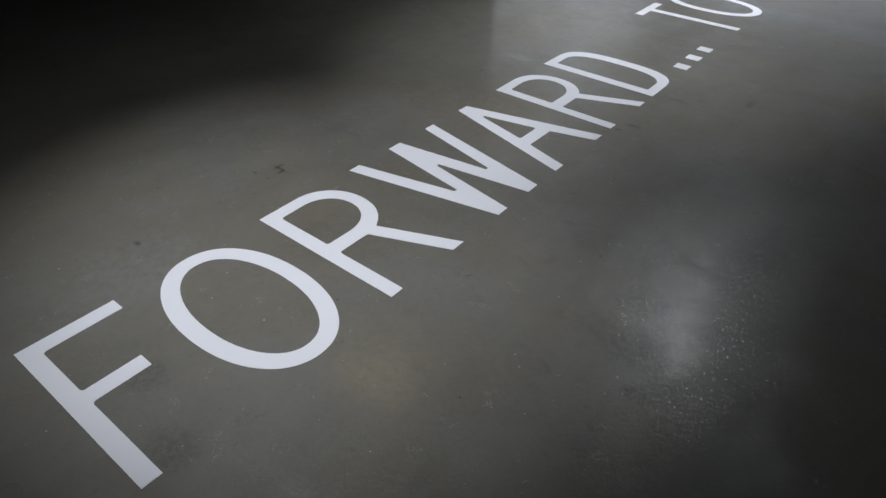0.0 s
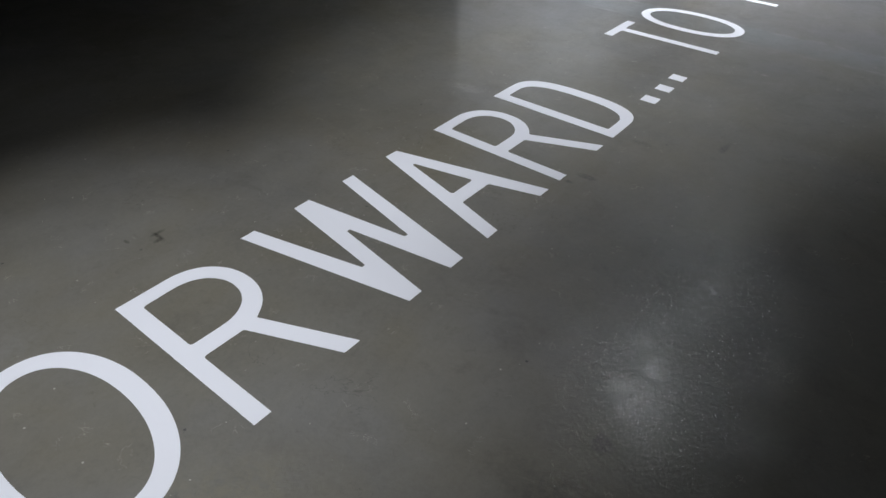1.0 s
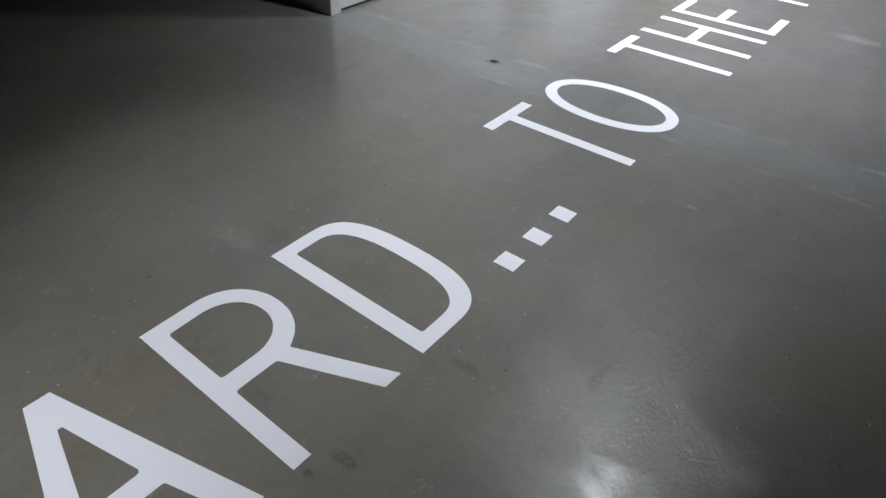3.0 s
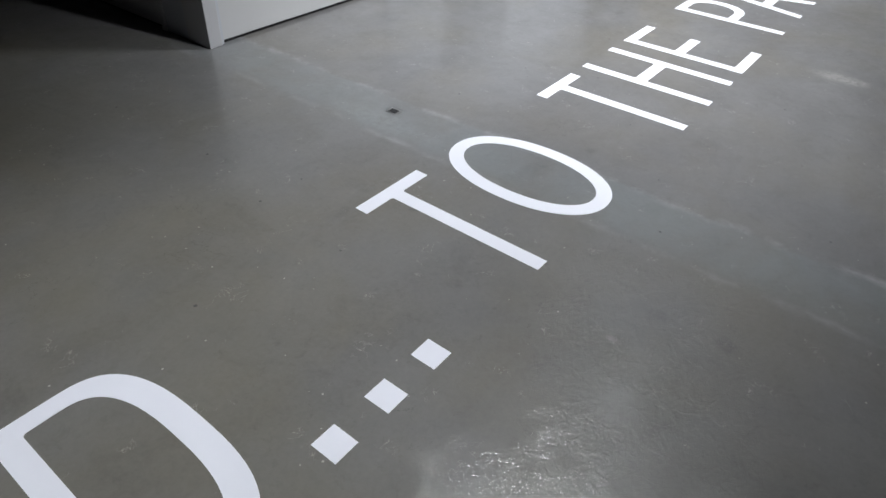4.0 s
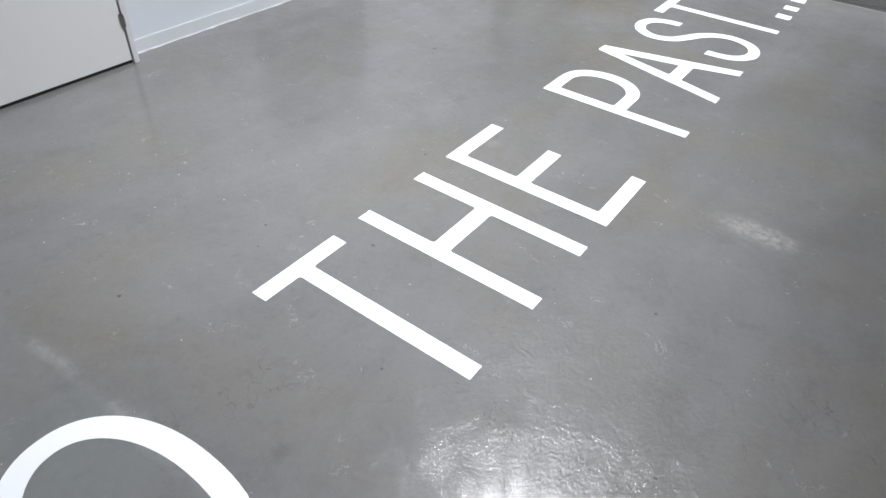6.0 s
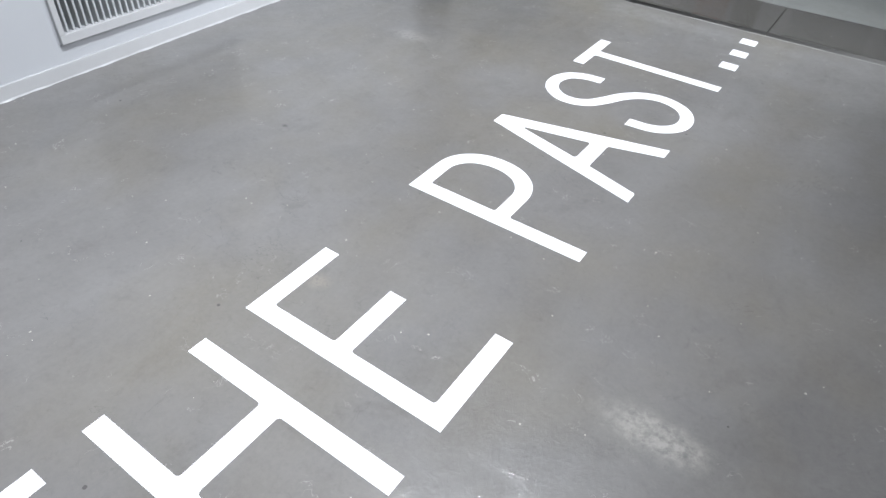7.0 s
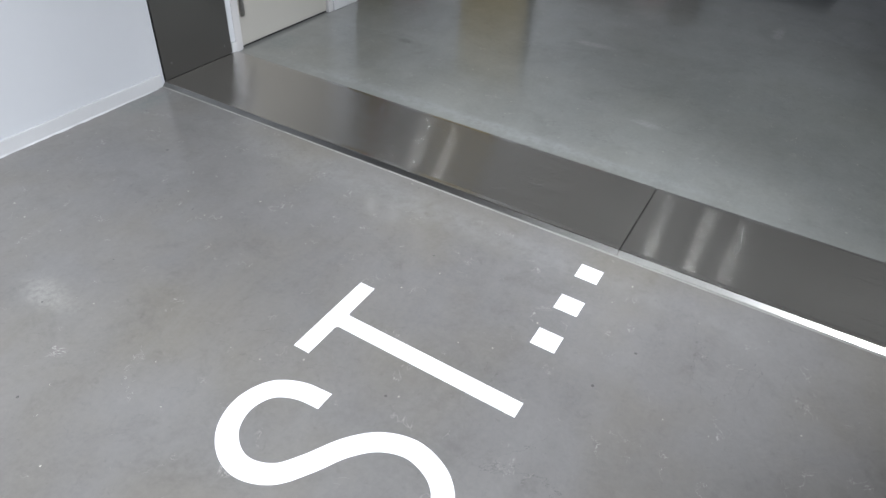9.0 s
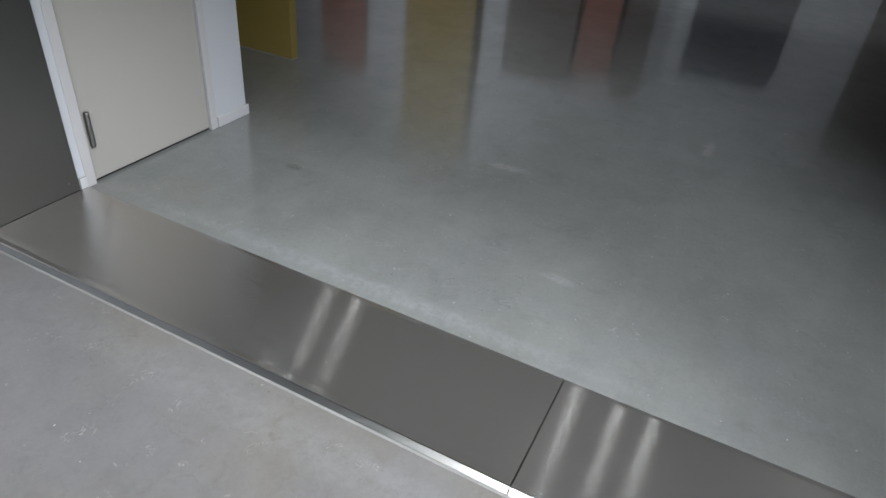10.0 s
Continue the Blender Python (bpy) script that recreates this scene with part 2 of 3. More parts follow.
# Stains and scars: middle, half widths, strength, colour.
STAINS = [
    (-0.62, 7.95, 0.17, 0.08, 0.5, (0.40, 0.39, 0.36)),
    (-0.9, 1.22, 0.24, 0.24, 0.5, (0.22, 0.20, 0.14)),
    (-1.95, 0.98, 0.25, 0.35, 0.4, (0.24, 0.24, 0.23)),
    (-2.71, 9.69, 0.15, 0.07, 0.4, (0.33, 0.33, 0.31)),
    (-2.04, 3.79, 0.16, 0.06, 0.3, (0.34, 0.34, 0.32)),
    (-1.74, 7.86, 0.05, 0.04, 0.35, (0.34, 0.31, 0.26)),
    (-2.08, 1.08, 0.022, 0.014, 0.95, (0.02, 0.02, 0.02)),
    (-2.55, 8.515, 0.018, 0.012, 0.95, (0.02, 0.02, 0.02)),
    (-2.10, 1.83, 0.045, 0.010, 0.95, (0.02, 0.02, 0.015)),
    (-2.12, 1.84, 0.010, 0.034, 0.95, (0.02, 0.02, 0.015)),
    (-2.075, 1.815, 0.012, 0.025, 0.95, (0.02, 0.02, 0.015)),
    (-2.16, 1.73, 0.020, 0.008, 0.9, (0.03, 0.03, 0.02)),
    (-1.0, 3.35, 0.06, 0.025, 0.7, (0.05, 0.05, 0.05)),
    (-1.05, 3.26, 0.022, 0.015, 0.8, (0.04, 0.04, 0.04)),
    (-1.66, 5.36, 0.035, 0.06, 0.6, (0.07, 0.07, 0.07)),
    (-0.60, 4.05, 0.022, 0.07, 0.8, (0.05, 0.05, 0.05)),
    (-0.95, 3.83, 0.06, 0.03, 0.5, (0.05, 0.05, 0.05)),
    (-0.2, 1.62, 0.06, 0.04, 0.7, (0.03, 0.03, 0.03)),
    (-0.27, 2.06, 0.04, 0.04, 0.7, (0.03, 0.03, 0.03)),
    (-2.25, 5.80, 0.35, 0.10, 0.3, (0.27, 0.29, 0.29)),
    (-3.62, 10.88, 0.10, 0.16, 0.5, (0.09, 0.12, 0.12)),
    (-1.9, 10.9, 1.7, 0.10, 0.25, (0.27, 0.28, 0.28)),
    (-1.34, 6.22, 0.03, 0.03, 0.6, (0.09, 0.09, 0.085)),
    (-0.86, 1.17, 0.16, 0.12, 0.5, (0.26, 0.235, 0.16)),
    (-1.44, 0.72, 0.10, 0.08, 0.5, (0.07, 0.068, 0.062)),
    (-1.13, 0.60, 0.10, 0.08, 0.5, (0.07, 0.068, 0.062)),
    (-0.25, 1.80, 0.20, 0.14, 0.45, (0.05, 0.05, 0.05)),
    (-0.66, 5.38, 0.06, 0.03, 0.35, (0.06, 0.06, 0.06)),
    (-0.44, 5.39, 0.05, 0.04, 0.35, (0.05, 0.05, 0.05)),
    (-0.73, 5.18, 0.03, 0.02, 0.6, (0.36, 0.35, 0.33)),
]
FAR_STAINS = [
    (-3.00, 12.45, 0.07, 0.035, 0.8, (0.07, 0.07, 0.065)),
    (-3.60, 11.95, 0.10, 0.16, 0.5, (0.09, 0.12, 0.12)),
    (-0.91, 14.28, 0.05, 0.16, 0.6, (0.34, 0.34, 0.33)),
    (-1.95, 13.2, 0.16, 0.05, 0.5, (0.34, 0.34, 0.33)),
    (-1.31, 12.27, 0.10, 0.04, 0.5, (0.32, 0.33, 0.33)),
    (-2.1, 11.74, 1.5, 0.06, 0.35, (0.30, 0.32, 0.33)),
]
CONCRETE = concrete("polished_concrete", (0.126, 0.123, 0.116), (0.190, 0.187, 0.180), trench=True, stains=STAINS)
CONCRETE_FAR = concrete("polished_concrete_far", (0.135, 0.141, 0.139), (0.215, 0.223, 0.219), gloss=(0.28, 0.38), coat=1.0, brown=0.2, sheen=0.26, stains=FAR_STAINS)
VINYL = painted("white_vinyl", (0.83, 0.84, 0.90), 0.45, 0.01, 0.015)
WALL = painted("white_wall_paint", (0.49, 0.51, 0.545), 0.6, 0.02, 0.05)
SKIRTING = painted("white_skirting_paint", (0.50, 0.51, 0.53), 0.4, 0.03, 0.03)
DOOR = painted("white_door_paint", (0.52, 0.52, 0.52), 0.42, 0.02, 0.015)
FRAME = painted("frame_paint", (0.47, 0.47, 0.48), 0.42, 0.03, 0.02)
CREAM = painted("cream_door_paint", (0.37, 0.362, 0.335), 0.42, 0.02, 0.015)
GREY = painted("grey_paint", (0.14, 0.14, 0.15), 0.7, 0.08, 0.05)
# Two ceiling tones that set how much light bounces, neither one seen.
CEILING = painted("ceiling_low_bounce", (0.16, 0.16, 0.165), 0.8, 0.03, 0.05)
CEILING_FAR = painted("ceiling_high_bounce", (0.62, 0.61, 0.60), 0.8, 0.03, 0.05)
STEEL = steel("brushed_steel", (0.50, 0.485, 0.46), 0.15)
# Upright panel: the same steel, its shaded look put into a darker base colour.
STEEL_SHADED = steel("brushed_steel_shaded", (0.21, 0.207, 0.2), 0.32, "z")
STEEL_SHADED.node_tree.nodes["Principled BSDF"].inputs["Anisotropic"].default_value = 0.3
STEEL_EDGE = worn_metal("satin_steel_edge", (0.26, 0.26, 0.255), 0.3)
HINGE = painted("hinge_metal", (0.32, 0.32, 0.31), 0.35, 0.08, 0.02, 6)
HINGE.node_tree.nodes["Principled BSDF"].inputs["Metallic"].default_value = 1.0
# Real black on lamps and lid; also put in for shade in gaps.
BLACK = painted("black_paint_gap_shade", (0.012, 0.012, 0.013), 0.7, 0.1, 0.02)
SEALANT = painted("grey_sealant", (0.30, 0.30, 0.29), 0.6, 0.2, 0.2, 3)
SLAT = painted("grey_slat_paint", (0.50, 0.52, 0.54), 0.4, 0.05, 0.02, 4)
OCHRE = painted("ochre_paint", (0.27, 0.20, 0.055), 0.6, 0.08, 0.05)
RED = painted("red_paint", (0.30, 0.12, 0.085), 0.6, 0.1, 0.05)
NAVY = painted("blue_black_paint", (0.03, 0.04, 0.055), 0.6, 0.1, 0.05)
UMBER = painted("umber_paint", (0.12, 0.10, 0.09), 0.6, 0.1, 0.05)

# ---- builders ----


def shape(name, bm, material, parent=None, label=""):
    mesh = bpy.data.meshes.new(name)
    bm.normal_update()
    bm.to_mesh(mesh)
    bm.free()
    mesh.materials.append(material)
    ob = new(name, mesh)
    if parent:
        ob.parent = parent
    if label:
        ob["label"] = label
    return ob


part = shape


def block(x0, x1, y0, y1, z0, z1, bevel=0.0, bm=None, segments=2):
    bm = bm or bmesh.new()
    made = bmesh.ops.create_cube(bm, size=1.0, matrix=Matrix.Translation(((x0 + x1) / 2, (y0 + y1) / 2, (z0 + z1) / 2)) @ Matrix.Diagonal((x1 - x0, y1 - y0, z1 - z0, 1)))
    if bevel:
        edges = list({e for v in made["verts"] for e in v.link_edges})
        bmesh.ops.bevel(bm, geom=edges, offset=bevel, segments=segments, affect="EDGES", profile=0.6)
    return bm


def rod(a, b, radius, sides=16, bm=None, bevel=0.0):
    bm = bm or bmesh.new()
    a, b = Vector(a), Vector(b)
    m = Matrix.Translation((a + b) / 2) @ (b - a).to_track_quat("Z", "Y").to_matrix().to_4x4()
    made = bmesh.ops.create_cone(bm, cap_ends=True, segments=sides, radius1=radius, radius2=radius, depth=(b - a).length, matrix=m)
    if bevel:
        rims = [e for e in {e for v in made["verts"] for e in v.link_edges} if any(len(f.verts) > 4 for f in e.link_faces)]
        bmesh.ops.bevel(bm, geom=rims, offset=bevel, segments=2, affect="EDGES")
    return bm


def base(name, x=0.0, y=0.0, z=0.0, **tags):
    """The Empty that carries a thing's parts; parts are built in world places and pulled under it."""
    ob = new(name)
    ob.empty_display_size = 0.1
    return tagged(ob, **tags)


def brush_uv(ob, axis):
    mesh = ob.data
    layer = mesh.uv_layers.new(name="brush")
    for loop in mesh.loops:
        co = mesh.vertices[loop.vertex_index].co
        layer.data[loop.index].uv = (co.x, co.y) if axis == "x" else (co.z, co.y)
    return ob


# ---- the setting ----
WX, CEIL = -3.70, 4.8
WF = -3.722
structure = dict(kind="structure")
floor = tagged(shape("floor", block(-11.0, 5.0, -5.0, 11.085, -0.2, 0.0), CONCRETE), label="polished grey concrete floor, worn and speckled", category="floor", **structure)
floor_far = tagged(shape("floor_far", block(-11.0, 5.0, 11.635, 22.0, -0.2, 0.0), CONCRETE_FAR), label="polished grey concrete floor beyond the steel joint", category="floor", **structure)
tagged(shape("subfloor", block(-11.0, 5.0, 11.085, 11.635, -0.25, -0.03), GREY), label="dark recess under the joint cover", category="floor", **structure)
# Unseen ceiling, dark over the hall and pale beyond to brighten the steel.
tagged(shape("ceiling", block(-11.2, 5.2, -5.2, 11.35, CEIL, CEIL + 0.2), CEILING), label="unseen ceiling, dark grey to cut bounced light", category="ceiling", **structure)
tagged(shape("ceiling_far", block(-11.2, 5.2, 11.35, 22.2, CEIL, CEIL + 0.2), CEILING_FAR), label="unseen ceiling beyond the joint, pale to brighten the steel", category="ceiling", **structure)
# The three grey walls are unseen, kept dark so little light bounces.
tagged(shape("wall_east", block(5.0, 5.2, -5.2, 22.2, -0.2, CEIL), GREY), label="unseen closing wall, dark grey to hold bounce down", category="wall", **structure)
tagged(shape("wall_south", block(-11.2, 5.0, -5.2, -5.0, -0.2, CEIL), GREY), label="unseen closing wall, dark grey to hold bounce down", category="wall", **structure)
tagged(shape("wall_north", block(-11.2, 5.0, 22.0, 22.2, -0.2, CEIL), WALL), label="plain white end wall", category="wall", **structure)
tagged(shape("wall_hall", block(-11.2, -11.0, -5.0, 22.0, -0.2, CEIL), GREY), label="unseen closing wall, dark grey to hold bounce down", category="wall", **structure)

# The white block along the hall: its end faces the camera, its long side carries two doors and a grille.
bm = block(-4.01, -3.59, 5.824, 5.92, 0, CEIL)
block(-11.0, -5.06, 5.824, 5.92, 0, CEIL, bm=bm)
block(-5.06, -4.01, 5.824, 5.92, 2.1, CEIL, bm=bm)
tagged(shape("wall_end", bm, WALL), label="white painted end wall in deep shade", category="wall", **structure)
bm = block(-3.86, -3.595, 5.92, 7.369, 2.30, CEIL)
tagged(shape("wall_over_door", bm, WALL), label="white painted wall over the wide door", category="wall", **structure)
bm = block(-3.86, WX, 7.369, 8.24, 0, CEIL)
block(-3.86, WX, 8.24, 9.20, 0.95, CEIL, bm=bm)
block(-3.86, WX, 8.24, 9.20, 0, 0.19, bm=bm)
block(-3.86, WX, 9.20, 11.085, 0, CEIL, bevel=0.012, bm=bm)
tagged(shape("wall_west", bm, WALL), label="smooth white painted gallery wall", category="wall", **structure)
bm = block(-3.86, WF, 11.607, 11.652, 0, CEIL)
block(-3.86, WF, 11.652, 12.602, 2.12, CEIL, bm=bm)
block(-3.86, WF, 12.602, 12.874, 0, CEIL, bevel=0.004, bm=bm)
block(-11.0, -3.86, 12.775, 12.874, 0, CEIL, bm=bm)
tagged(shape("wall_west_far", bm, WALL), label="white painted wall past the steel joint", category="wall", **structure)


def skirting(y0, y1, x, high=0.071):
    bm = block(x, x + 0.014, y0, y1, 0.002, high, bevel=0.003)
    return tagged(shape("baseboard", bm, SKIRTING), label="white painted skirting board along the wall", category="baseboard", **structure)


skirting(7.372, 11.055, WX)
skirting(12.606, 12.886, WF)
skirting(11.610, 11.648, WF)
# A line of old sealant that bulges unevenly where skirting meets floor.
bm = bmesh.new()
rng = random.Random(5)
y, was = 7.38, None
while y < 11.05:
    wide = 0.003 + 0.009 * rng.random() ** 2
    high = 0.002 + 0.004 * rng.random()
    now = [bm.verts.new(p) for p in ((WX + 0.013, y, high + 0.002), (WX + 0.014 + wide * 0.6, y, high), (WX + 0.014 + wide, y, 0.0005))]
    if was:
        for i in range(2):
            bm.faces.new((was[i], now[i], now[i + 1], was[i + 1]))
    was = now
    y += 0.035
tagged(shape("trim", bm, SKIRTING), label="uneven white sealant line at the foot of the skirting", category="trim", **structure)


def hinge(name, x, y, z0, z1, parent, wide=0.012):
    bm = rod((x, y, z0), (x, y, z1), wide, 12, bevel=0.001)
    rod((x, y, (z0 + z1) / 2 - 0.002), (x, y, (z0 + z1) / 2 + 0.002), wide * 1.12, 12, bm=bm)
    rod((x, y, z0 - 0.008), (x, y, z0), wide * 0.7, 12, bm=bm)
    return part(name, bm, HINGE, parent, "dull metal barrel hinge")


# The wide flush door, with its frame standing proud of the wall.
door = base("door_1", label="wide flush white door, closed, with narrow dark gaps", category="door", **structure)
part("leaf", block(-3.65, -3.598, 5.905, 7.334, 0.020, 2.28, bevel=0.002), DOOR, door)
part("frame_post", block(-3.78, -3.577, 5.812, 5.898, 0, 2.32, bevel=0.004), FRAME, door)
part("frame_post", block(-3.78, -3.588, 7.340, 7.369, 0, 2.32, bevel=0.003), FRAME, door)
part("frame_head", block(-3.78, -3.58, 5.898, 7.340, 2.285, 2.32, bevel=0.003), FRAME, door)
# The stop is a black strip put in for the shade under the leaf.
part("stop", block(-3.645, -3.609, 5.897, 7.341, 0.001, 0.019), BLACK, door, "black strip painted as the shade under the leaf")
# Two more black strips paint the shade in the side gaps.
part("gap_shade", block(-3.645, -3.609, 5.897, 5.9045, 0.019, 2.28), BLACK, door, "black strip painted as the shade beside the leaf")
part("gap_shade", block(-3.645, -3.609, 7.3345, 7.341, 0.019, 2.28), BLACK, door, "black strip painted as the shade beside the leaf")
hinge("hinge", -3.592, 7.337, 0.195, 0.255, door, 0.011)

# The narrow door beyond the joint.
door = base("door_2", label="flush cream-white door, closed, in a white frame", category="door", **structure)
part("leaf", block(-3.79, WF - 0.012, 11.712, 12.546, 0.016, 2.08, bevel=0.002), CREAM, door)
part("frame_post", block(-3.84, WF + 0.006, 11.652, 11.706, 0, 2.12, bevel=0.004), FRAME, door)
part("frame_post", block(-3.84, WF + 0.006, 12.552, 12.602, 0, 2.12, bevel=0.004), FRAME, door)
part("frame_head", block(-3.84, WF + 0.006, 11.706, 12.552, 2.086, 2.12, bevel=0.004), FRAME, door)
# Black strip here too, for the shade below the narrow leaf.
part("stop", block(-3.80, WF - 0.022, 11.706, 12.552, 0.001, 0.0155), BLACK, door, "black strip painted as the shade under the leaf")
hinge("hinge", WF + 0.004, 11.738, 0.208, 0.392, door, 0.014)

# The door in the shaded end wall.
door = base("door_3", label="flush white door in deep shade, closed", category="door", **structure)
part("leaf", block(-5.02, -4.045, 5.832, 5.875, 0.016, 2.06, bevel=0.002), DOOR, door)
part("frame_post", block(-4.045, -4.005, 5.812, 5.91, 0, 2.1, bevel=0.004), FRAME, door)
part("frame_post", block(-5.065, -5.025, 5.812, 5.91, 0, 2.1, bevel=0.004), FRAME, door)
part("frame_head", block(-5.025, -4.045, 5.812, 5.91, 2.064, 2.1, bevel=0.004), FRAME, door)
# Again a black strip drawn as the shade under the door.
part("stop", block(-5.025, -4.045, 5.842, 5.91, 0.001, 0.0155), BLACK, door, "black strip painted as the shade under the leaf")
hinge("hinge", -4.05, 5.822, 0.29, 0.42, door, 0.012)

# ---- the steel joint cover ----


def cover_plate(x0, x1):
    """A sheet folded down along both long edges, a little crowned lip in front."""
    bm = bmesh.new()
    rows = []
    profile = [(11.0865, 0.0005), (11.087, 0.0152), (11.089, 0.0162), (11.092, 0.0164), (11.114, 0.0138), (11.118, 0.0135), (11.20, 0.0135), (11.45, 0.0135), (11.620, 0.0135), (11.624, 0.0133), (11.645, 0.0108), (11.648, 0.008), (11.650, 0.0008)]
    for x in (x0, x0 + 0.002, x1 - 0.002, x1):
        drop = 0.002 if x in (x0, x1) else 0.0
        rows.append([bm.verts.new((x, y, max(0.0004, z - drop))) for y, z in profile])
    for a, b in zip(rows, rows[1:]):
        for i in range(len(profile) - 1):
            bm.faces.new((a[i], b[i], b[i + 1], a[i + 1]))
    for f in bm.faces:
        f.smooth = False
    return bm


def front_edge(x0, x1):
    """The sloping edge folded down to the floor in front of a plate."""
    bm = bmesh.new()
    profile = [(11.0862, 0.0004), (11.0862, 0.0150), (11.0845, 0.0148), (11.0655, 0.0012), (11.0655, 0.0004)]
    ends = [[bm.verts.new((x, y, z)) for y, z in profile] for x in (x0 + 0.001, x1 - 0.001)]
    for i in range(len(profile)):
        k = (i + 1) % len(profile)
        bm.faces.new((ends[0][i], ends[0][k], ends[1][k], ends[1][i]))
    for end in ends:
        bm.faces.new(end)
    bmesh.ops.recalc_face_normals(bm, faces=bm.faces)
    return bm


cover = base("joint_cover", label="brushed stainless steel joint cover across the concrete floor", category="joint cover")
SHEETS = [(WX - 0.012, -1.0805), (-1.0770, 1.53), (1.533, 4.14)]
for x0, x1 in SHEETS:
    brush_uv(part("plate", cover_plate(x0, x1), STEEL, cover), "x")
    part("front_edge", front_edge(x0, x1), STEEL_EDGE, cover, "bright sloping steel edge")
strip = part("sealing_strip", block(WX + 0.01, 4.9, 11.052, 11.063, -0.004, 0.0012, bevel=0.0005), SEALANT, cover, "grey sealant along the front edge")
post = base("wall_joint_cover", label="brushed steel cover panel upright on the wall", category="joint cover")
brush_uv(part("panel", block(WX - 0.05, WX - 0.008, 11.098, 11.602, 0.016, CEIL - 0.002, bevel=0.002), STEEL_SHADED, post), "z")
bm = rod((WX - 0.010, 11.155, 0.10), (WX - 0.004, 11.155, 0.10), 0.006, 10)
part("screw", bm, HINGE, post)
bm = rod((WX - 0.010, 11.545, 0.075), (WX - 0.004, 11.545, 0.075), 0.006, 10)
part("screw", bm, HINGE, post)
tagged(shape("trim", block(-3.86, WX - 0.052, 11.085, 11.607, 0, CEIL), GREY), label="dark backing behind the steel panel", category="trim", **structure)

# ---- the wall grille ----
grille = base("vent_grille", label="white-framed ventilation grille with upright grey slats", category="vent grille")
GY0, GY1, GZ0, GZ1 = 8.22, 9.228, 0.160, 0.98
# Black board in place of the shaded depth behind the slats.
part("backing", block(-3.855, -3.82, GY0 + 0.03, GY1 - 0.04, GZ0 + 0.03, GZ1 - 0.03), BLACK, grille, "black board painted as the shade behind the slats")
part("frame_rail", block(-3.715, -3.676, GY0, GY1, GZ0, GZ0 + 0.045, bevel=0.003), SKIRTING, grille)
part("frame_rail", block(-3.715, -3.676, GY0, GY1, GZ1 - 0.045, GZ1, bevel=0.003), SKIRTING, grille)
part("frame_stile", block(-3.715, -3.678, GY1 - 0.028, GY1, GZ0 + 0.045, GZ1 - 0.045, bevel=0.003), SKIRTING, grille)
part("frame_stile", block(-3.715, -3.678, GY0, GY0 + 0.028, GZ0 + 0.045, GZ1 - 0.045, bevel=0.003), SKIRTING, grille)
slat = None
y = GY1 - 0.045
while y > GY0 + 0.035:
    if slat is None:
        slat = part("slat", block(-3.745, -3.692, -0.0055, 0.0055, GZ0 + 0.04, GZ1 - 0.04, bevel=0.002, segments=1), SLAT, grille)
        piece = slat
    else:
        piece = slat.copy()
        scene.collection.objects.link(piece)
    piece.location.y = y
    y -= 0.0325

# ---- the socket set in the floor ----
socket = base("floor_socket", label="small dark square socket box set in the concrete floor", category="floor socket")
part("rim", block(-2.312, -2.236, 5.893, 5.949, -0.002, 0.0015, bevel=0.0006), HINGE, socket, "thin metal rim")
part("lid", block(-2.298, -2.254, 5.902, 5.938, 0.0, 0.0028, bevel=0.001), BLACK, socket, "black square lid")

# ---- the lettering ----
CAP, STEM, BASELINE = 0.742, 0.062, -1.0865
FILLET = 0.012


def loop_of(points):
    """A closed outline from corners (u, v) or rounded corners (u, v, radius)."""
    out, n = [], len(points)
    for i, p in enumerate(points):
        if len(p) == 2:
            out.append(p)
            continue
        c = Vector(p[:2])
        a, b = Vector(points[i - 1][:2]) - c, Vector(points[(i + 1) % n][:2]) - c
        half = a.angle(b) / 2
        cut = min(p[2] / math.tan(half), 0.45 * min(a.length, b.length))
        r = cut * math.tan(half)
        p0, p1 = c + a.normalized() * cut, c + b.normalized() * cut
        mid = c + (a.normalized() + b.normalized()).normalized() * (r / math.sin(half))
        for k in range(6):
            q = p0.lerp(p1, k / 5) - mid
            out.append(tuple(mid + q.normalized() * r))
    return out


def oval(cu, cv, a, b, n, steps=72):
    pts = []
    for i in range(steps):
        t = 2 * math.pi * i / steps
        c, s = math.cos(t), math.sin(t)
        pts.append((cu + a * math.copysign(abs(c) ** (2 / n), c), cv + b * math.copysign(abs(s) ** (2 / n), s)))
    return pts


def bow(u0, u1, v0, v1, n=2.2, steps=28):
    """The round side of a bowl: from (u0, v0) out to u1 and back to (u0, v1)."""
    pts, cv, b = [], (v0 + v1) / 2, (v1 - v0) / 2
    for i in range(steps + 1):
        t = math.pi * (i / steps - 0.5)
        c, s = max(0.0, math.cos(t)), math.sin(t)
        pts.append((u0 + (u1 - u0) * c ** (2 / n), cv + b * math.copysign(abs(s) ** (2 / n), s)))
    return pts


